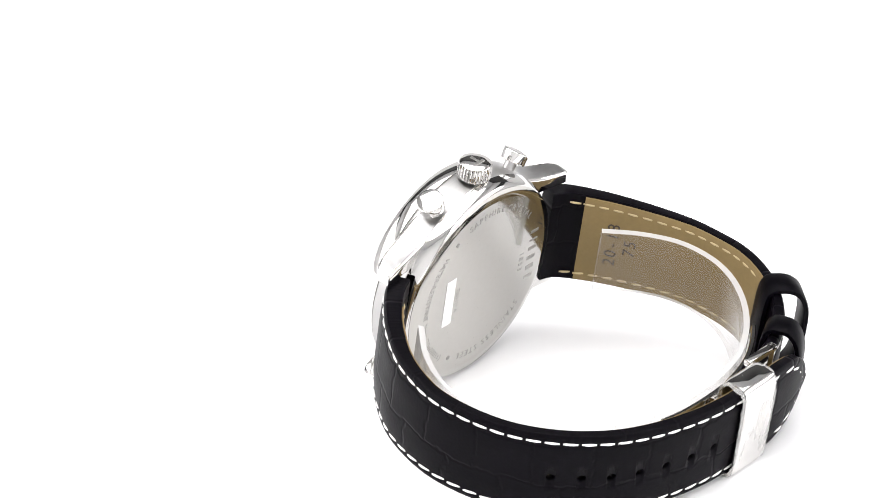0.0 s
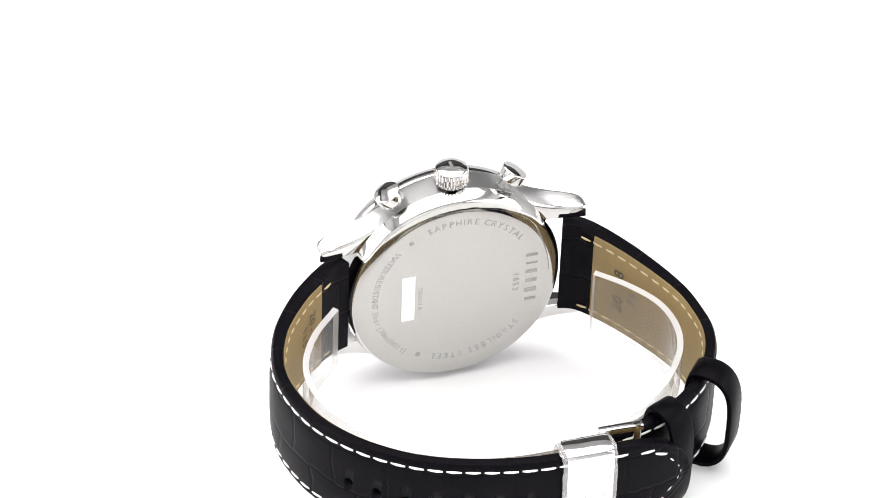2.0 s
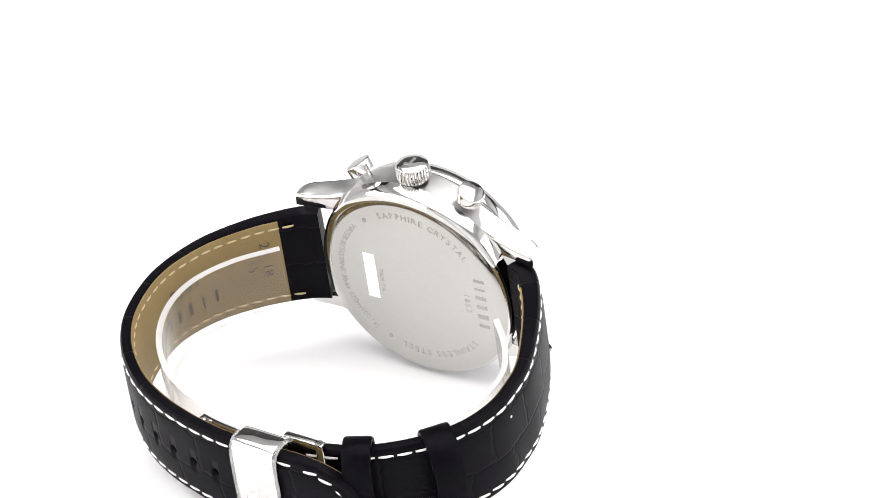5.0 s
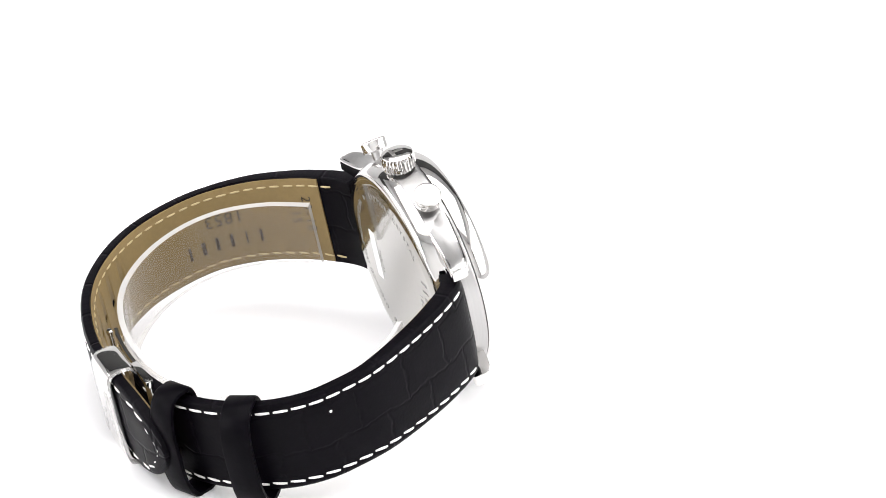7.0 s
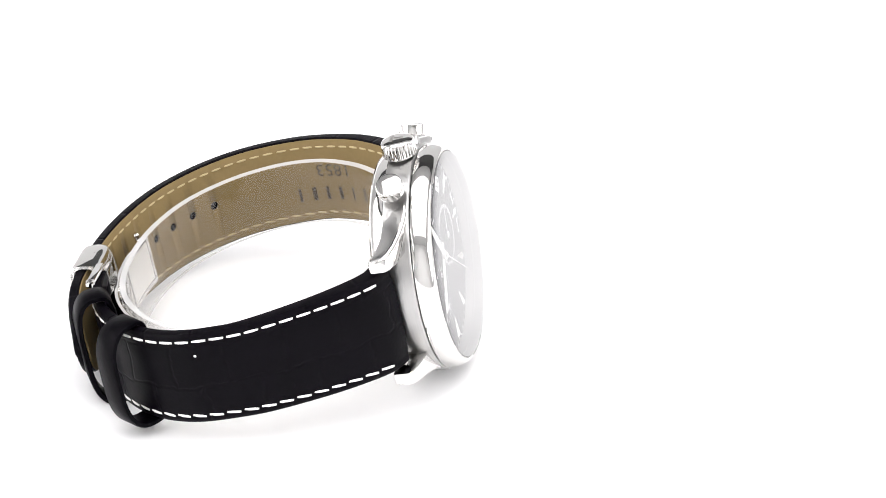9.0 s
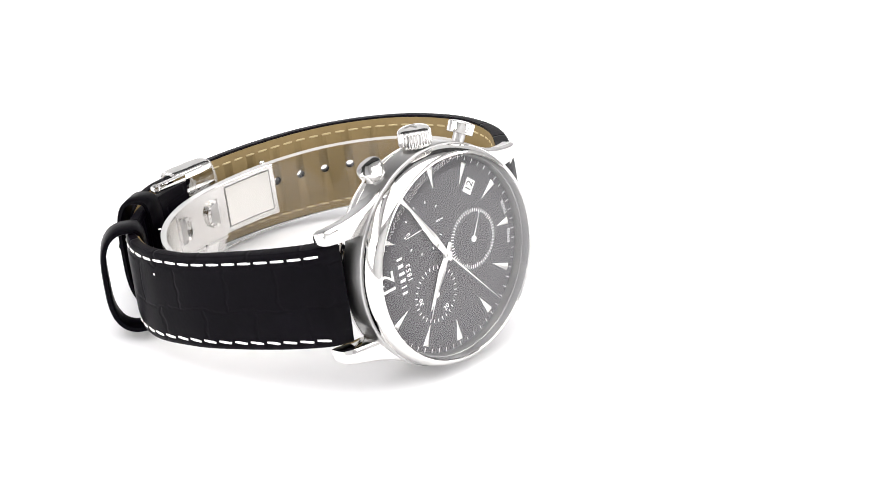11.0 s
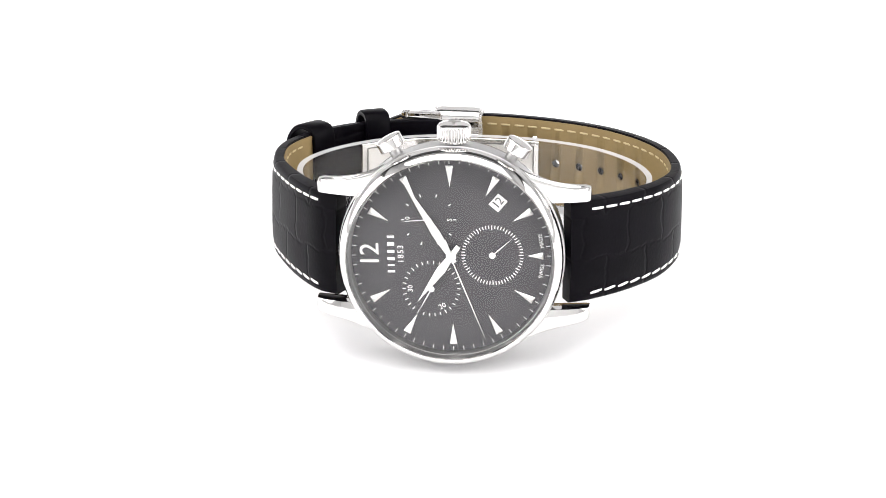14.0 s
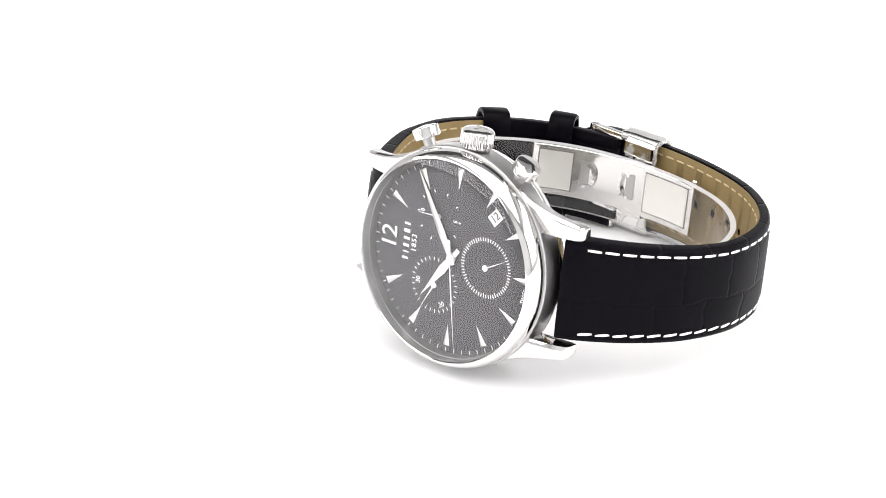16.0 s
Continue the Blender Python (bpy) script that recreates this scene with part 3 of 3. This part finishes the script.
def build_straps():
    # long part with holes and a rounded point
    end = LONG.length
    body, under, wide = strap_body(LONG, end, 13.0)
    holes = [59.5 + 5.4 * k for k in range(7)]
    holes = [s for s in holes if s < end - 14]
    me1 = sweep("strap", LONG, 1.2, end, body, [BLACK], 0.45)
    me2 = sweep("lining", LONG, 9.9, end - 0.6, under, [LINING])
    me1, me2 = list(cut([me1, me2], LONG, holes))
    strap = part("strap", me1, watch, "long black embossed leather strap piece with white stitching")
    lining = part("lining", me2, strap, "beige leather lining")
    stitches(strap, LONG, wide, 5.2, end - 9.5, 1.6, 0.22, OUTSTITCH, 3.25, False)
    stitches(lining, LONG, wide, 6.5, end - 12, 1.8, 0.0, INSTITCH, 2.9, True)
    # stitches round the point
    for k in range(9):
        s = end - 9.0 + 7.0 * math.sin(math.pi * k / 8)
        z = (wide(s) - 1.7) * math.cos(math.pi * k / 8) if k not in (0, 8) else (wide(s) - 1.7) * (1 if k == 0 else -1)
        q, t, nrm = LONG.at(s, 0.2)
        a = math.pi * k / 8
        along = (t * math.cos(a) * 7.0 + Vector((0, 0, -math.sin(a) * 6.5))).normalized() if k not in (4,) else Vector((0, 0, -1))
        part("stitch", OUTSTITCH, strap, "", axes(q + Vector((0, 0, z)), along, nrm.cross(along)))
    stamped(lining, LONG, "20-18", 13.4, 1.5, 1.9, "down")
    stamped(lining, LONG, "115", 16.5, 1.5, 1.9, "down")
    stamped(lining, LONG, "1853", 32.0, 2.2, 2.5, "s")
    for k, w in enumerate((0.4, 0.25, 0.5, 0.5, 0.6, 0.4)):
        s = 25.0 + 3.15 * k
        q, t, nrm = LONG.at(s, LONG.thick(s) + 0.1)
        part("word_mark", mesh_of("word_mark", [(-w * 0.7, -1.4, 0), (w * 0.7, -1.4, 0), (w * 0.7, 1.4, 0), (-w * 0.7, 1.4, 0), (-w * 0.7, -1.4, 0.03), (w * 0.7, -1.4, 0.03), (w * 0.7, 1.4, 0.03), (-w * 0.7, 1.4, 0.03)], [(0, 3, 2, 1), (4, 5, 6, 7), (0, 1, 5, 4), (1, 2, 6, 5), (2, 3, 7, 6), (3, 0, 4, 7)], STAMP, smooth=False), lining, "", axes(q + Vector((0, 0, -2.9)), t, (0, 0, -1)))
    # short part
    end = SHORT.length
    body, under, wide = strap_body(SHORT, end, 0)
    strap = part("strap", sweep("strap", SHORT, 1.2, end, body, [BLACK]), watch, "short black embossed leather strap piece with white stitching")
    lining = part("lining", sweep("lining", SHORT, 10.0, 55.0, under, [LINING]), strap, "beige leather lining")
    stitches(strap, SHORT, wide, 5.2, end - 2, 1.6, 0.22, OUTSTITCH, 3.25, False)
    stitches(lining, SHORT, wide, 6.5, 52.0, 1.8, 0.0, INSTITCH, 2.9, True)
    stamped(lining, SHORT, "20-18", 16.6, 0.0, 2.3, "up")
    stamped(lining, SHORT, "75", 20.2, 0.0, 2.3, "up")
    # a light fleck on the leather
    q, t, nrm = SHORT.at(40.5, -0.12)
    part("fleck", lathe("fleck", [(0, 0), (0.0, 0.28), (0.1, 0.15), (0.12, 0)], THREAD, 8), strap, "tiny white fleck", axes(q + Vector((0, 0, 4.8)), nrm, t))


def build_keeper(s, width, bulge, tall, label):
    """A leather loop round the short strap, standing open on the outside."""
    w, t = SHORT.half(s) + tall, SHORT.thick(s) + 0.2
    inner = []
    for k in range(40):
        a = 2 * math.pi * k / 40
        c, sn = math.cos(a), math.sin(a)
        z = (abs(c) ** (0.6 if sn > 0 else 0.42)) * (1 if c > 0 else -1) * w
        out = (abs(sn) ** (0.95 if sn > 0 else 0.3)) * (1 if sn > 0 else -1)
        inner.append((out * (bulge if sn > 0 else t), z))
    verts, faces, n = [], [], 40
    for edge in (-1, -0.86, 0.86, 1):
        for skin in (0, 1):
            for k, (d, z) in enumerate(inner):
                a, b = inner[k - 1], inner[(k + 1) % n]
                tg = Vector((b[0] - a[0], b[1] - a[1])).normalized()
                nr = Vector((tg.y, -tg.x))
                if nr.dot(Vector((d, z))) < 0:
                    nr = -nr
                g = (1.1 if abs(edge) < 0.9 else 0.9) if skin else (0.0 if abs(edge) < 0.9 else 0.2)
                q, tt, nrm = SHORT.at(s, 0)
                p = q + nrm * (d + nr.x * g) + tt * (edge * width / 2)
                verts.append((p.x, p.y, p.z + z + nr.y * g))
    for e in range(3):
        for skin in (0, 1):
            a, b = (e * 2 + skin) * n, ((e + 1) * 2 + skin) * n
            faces += [(a + k, a + (k + 1) % n, b + (k + 1) % n, b + k) for k in range(n)]
    for e in (0, 3):
        a, b = e * 2 * n, (e * 2 + 1) * n
        faces += [(a + k, a + (k + 1) % n, b + (k + 1) % n, b + k) for k in range(n)]
    part("keeper", mesh_of("keeper", verts, faces, PLAINBLACK), watch, label)


INNER = Band([(-13.9, 25.07), (-20.5, 31.15), (-28.0, 34.86), (-35.5, 35.23), (-42.8, 32.77), (-49.0, 28.39), (-54.0, 22.51), (-57.2, 15.5), (-59.0, 8.0), (-59.5, 0.0), (-59.0, -7.0), (-57.2, -14.0), (-53.5, -20.8), (-48.3, -26.68), (-42.0, -31.05), (-35.5, -32.86), (-28.5, -32.1), (-22.0, -28.39), (-16.4, -23.26)], 1, 0.9)


def build_film():
    def ring(s):
        return [(0.0, -7.4), (0.0, 5.9), (1.1, 5.7), (1.1, -7.2)]

    me = sweep("protective_film", INNER, 0.0, INNER.length - 0.2, ring, [FILM, FILMEDGE], 0.9)
    for p in me.polygons:
        if abs(p.normal.z) > 0.7 or len(p.vertices) == 4 and p.area < 0.2e-6:
            p.material_index = 1
    for p in list(me.polygons)[-2:]:
        p.material_index = 1
    film = part("protective_film", me, watch, "clear plastic film inside the strap loop")
    film.visible_shadow = False


def build_clasp():
    mid = INNER.length / 2

    def bar(d0, d1, z0, z1):
        return lambda s: [(d0, z0), (d0, z1), (d1, z1), (d1, z0)]

    base = part("clasp_plate", bevelled(sweep("clasp_plate", INNER, mid - 9.3, mid + 26.6, bar(-1.3, -0.45, -5.2, 5.0), [STEEL], 1.2), 0.15, 1), watch, "curved polished steel plate of the folding clasp")
    # raised panels and catches on the plate
    part("panel", sweep("panel", INNER, mid - 8.0, mid + 2.6, bar(-0.5, -0.3, -3.9, 3.9), [HAND], 1.0), base, "pale satin steel panel")
    part("panel", sweep("panel", INNER, mid + 18.6, mid + 25.2, bar(-0.5, -0.3, -3.9, 3.9), [HAND], 1.0), base, "pale satin steel panel")
    # thin dark strips outline the panels, groove shade put in as colour
    for a, b in ((mid - 8.0, mid + 2.6), (mid + 18.6, mid + 25.2)):
        for s0, s1, z0, z1 in ((a - 0.25, a, -4.15, 4.15), (b, b + 0.25, -4.15, 4.15), (a, b, 3.9, 4.15), (a, b, -4.15, -3.9)):
            part("groove_shade", sweep("groove_shade", INNER, s0, s1, bar(-0.47, -0.41, z0, z1), [SHADEDSTEEL], 1.0), base, "dark strip for the shade in the groove round the panel")
    for s, flip in ((mid + 6.7, 1), (mid + 15.4, -1)):
        q, t, nrm = INNER.at(s, -0.15)
        pieces = []
        for k in range(9):
            a = -math.pi / 2 + math.pi * k / 8
            m = axes(q + t * (flip * 1.6 * math.cos(a)) + Vector((0, 0, 0.1 + 2.3 * math.sin(a))), t * (flip * -1.6 * math.sin(a)) + Vector((0, 0, 2.3 * math.cos(a))), nrm)
            pieces.append((box("c", -0.62, 0.62, -0.45, 0.25, -0.32, 0.32, STEEL), m))
        part("catch", joined("catch", pieces, STEEL), base, "curved steel catch")
        part("slot", box("slot", -1.0, 1.0, -0.06, 0.02, -2.6, 2.6, SATIN), base, "shallow slot behind the catch", axes(q - t * flip * 0.6 + nrm * 0.25 + Vector((0, 0, 0.1)), t, nrm))
    # the bent end of the clasp's blade, standing between film and strap
    hook = [(0.6, 0), (0.6, 0.42), (4.6, 0.42), (4.9, 0.6), (5.4, 0.66), (5.75, 0.45), (5.8, 0)]
    part("clasp_hook", lathe("clasp_hook", hook, STEEL, 20), watch, "small polished steel hook of the clasp", axes((-60.6, 11.0, 0), (0, 0, 1), (0, 1, 0)))
    # the arm from the plate to the buckle
    q, t, nrm = LONG.at(101.8, 1.3)
    m = axes(q, t, nrm)
    buckle = part("buckle", sleeve("buckle", 4.2, 9.15, -3.1, 1.6, 0.75), watch, "square polished steel buckle frame, wrapped in film", m)
    buckle.data.materials.append(STEEL)
    part("wrapping", sleeve("wrapping", 4.9, 9.6, -3.7, 2.2, 0.1, WRAP, 0.4), buckle, "loose milky protective film")
    for k, (a, b) in enumerate(((-2.2, -1.4), (-0.6, 0.2), (1.0, 1.8))):
        part("engraving", box("engraving", a, b, 2.35, 2.42, -1.8, 1.8, ETCH), buckle, "engraved bar")
    part("hinge_block", box("hinge_block", 2.2, 7.6, -5.6, -3.4, -4.4, 6.0, STEEL, 0.25), buckle, "polished steel hinge block")
    part("hinge_block", box("hinge_block", -4.0, 1.6, -5.4, -3.5, -4.4, 6.0, STEEL, 0.25), buckle, "polished steel hinge block")
    for z in (9.1, -9.1):
        part("hinge_arm", box("hinge_arm", 3.2, 11.2, -4.6, -3.2, z - 0.7, z + 0.7, STEEL, 0.3), buckle, "polished steel end arm")
    part("pin", lathe("pin", [(-9.8, 0), (-9.8, 0.8), (9.8, 0.8), (9.8, 0)], STEEL, 16), buckle, "steel hinge pin", axes((10.2, -3.9, 0), (0, 0, 1), (0, 1, 0)))


def sleeve(name, half, w, d0, d1, wall, mat=None, rough=0.0):
    """A flat tube: half its length along x, w to each side in z, from d0 to d1 in y."""
    n, ring = 48, []
    for k in range(n):
        a = 2 * math.pi * k / n
        c, sn = math.cos(a), math.sin(a)
        ring.append(((d0 + d1) / 2 + (d1 - d0) / 2 * (abs(sn) ** (0.6 if rough else 0.42)) * (1 if sn > 0 else -1), w * (abs(c) ** (0.4 if rough else 0.22)) * (1 if c > 0 else -1)))
    verts, faces = [], []
    steps = 14 if rough else 5
    xs = [-half * math.cos(math.pi * i / steps) for i in range(steps + 1)]
    for i, x in enumerate(xs):
        for skin in (0, 1):
            for k, (y, z) in enumerate(ring):
                g = wall * skin + (0.12 * skin if 0 < i < steps else 0)
                cy, cz = y - (d0 + d1) / 2, z
                ln = math.hypot(cy / (d1 - d0), cz / (2 * w)) or 1
                j = rough * (noise.noise(Vector((x * 0.35, y * 0.5, z * 0.3))) + 0.5 * noise.noise(Vector((x * 0.9, y, z * 0.9)))) if rough else 0
                verts.append((x + j, y + cy / (d1 - d0) / ln * (g + j), z + cz / (2 * w) / ln * (g + j)))
    for i in range(len(xs) - 1):
        for skin in (0, 1):
            a, b = (i * 2 + skin) * n, ((i + 1) * 2 + skin) * n
            faces += [(a + k, a + (k + 1) % n, b + (k + 1) % n, b + k) for k in range(n)]
    for i in (0, len(xs) - 1):
        a, b = i * 2 * n, (i * 2 + 1) * n
        faces += [(a + k, a + (k + 1) % n, b + (k + 1) % n, b + k) for k in range(n)]
    return mesh_of(name, verts, faces, mat or STEEL)


build_case()
build_crown()
build_dial()
HANDS = build_hands()
build_caseback()
build_straps()
build_keeper(56.0, 5.4, 4.4, 0.25, "wide black leather keeper loop")
build_keeper(70.0, 5.0, 3.2, 0.9, "narrow black leather keeper loop")
build_film()
build_clasp()


def motions():
    walk(watch, [(k * 0.5, pose(0, 0, 0, 0, 0, turned(k * 0.5)) @ REST) for k in range(33)])
    # both seconds hands step once a second
    y, z = SUBS["seconds"]
    ticks_at = [(0.0, 0)] + [(k + 0.8 + d, k + (d > 0)) for k in range(15) for d in (-0.06, 0.06)] + [(15.74, 15), (15.86, 16), (16.0, 16)]
    walk(HANDS["sweep"], [(t, pose(0, 0, 0, -(165.0 + 6.0 * n))) for t, n in ticks_at])
    walk(HANDS["small"], [(t, pose(0, y * MM, z * MM, -(55.0 + 6.0 * n))) for t, n in ticks_at])
    walk(HANDS["minute"], [(t, pose(0, 0, 0, -(59.5 + 0.1 * (t - 13.8)))) for t in range(0, 17, 4)])


motions()
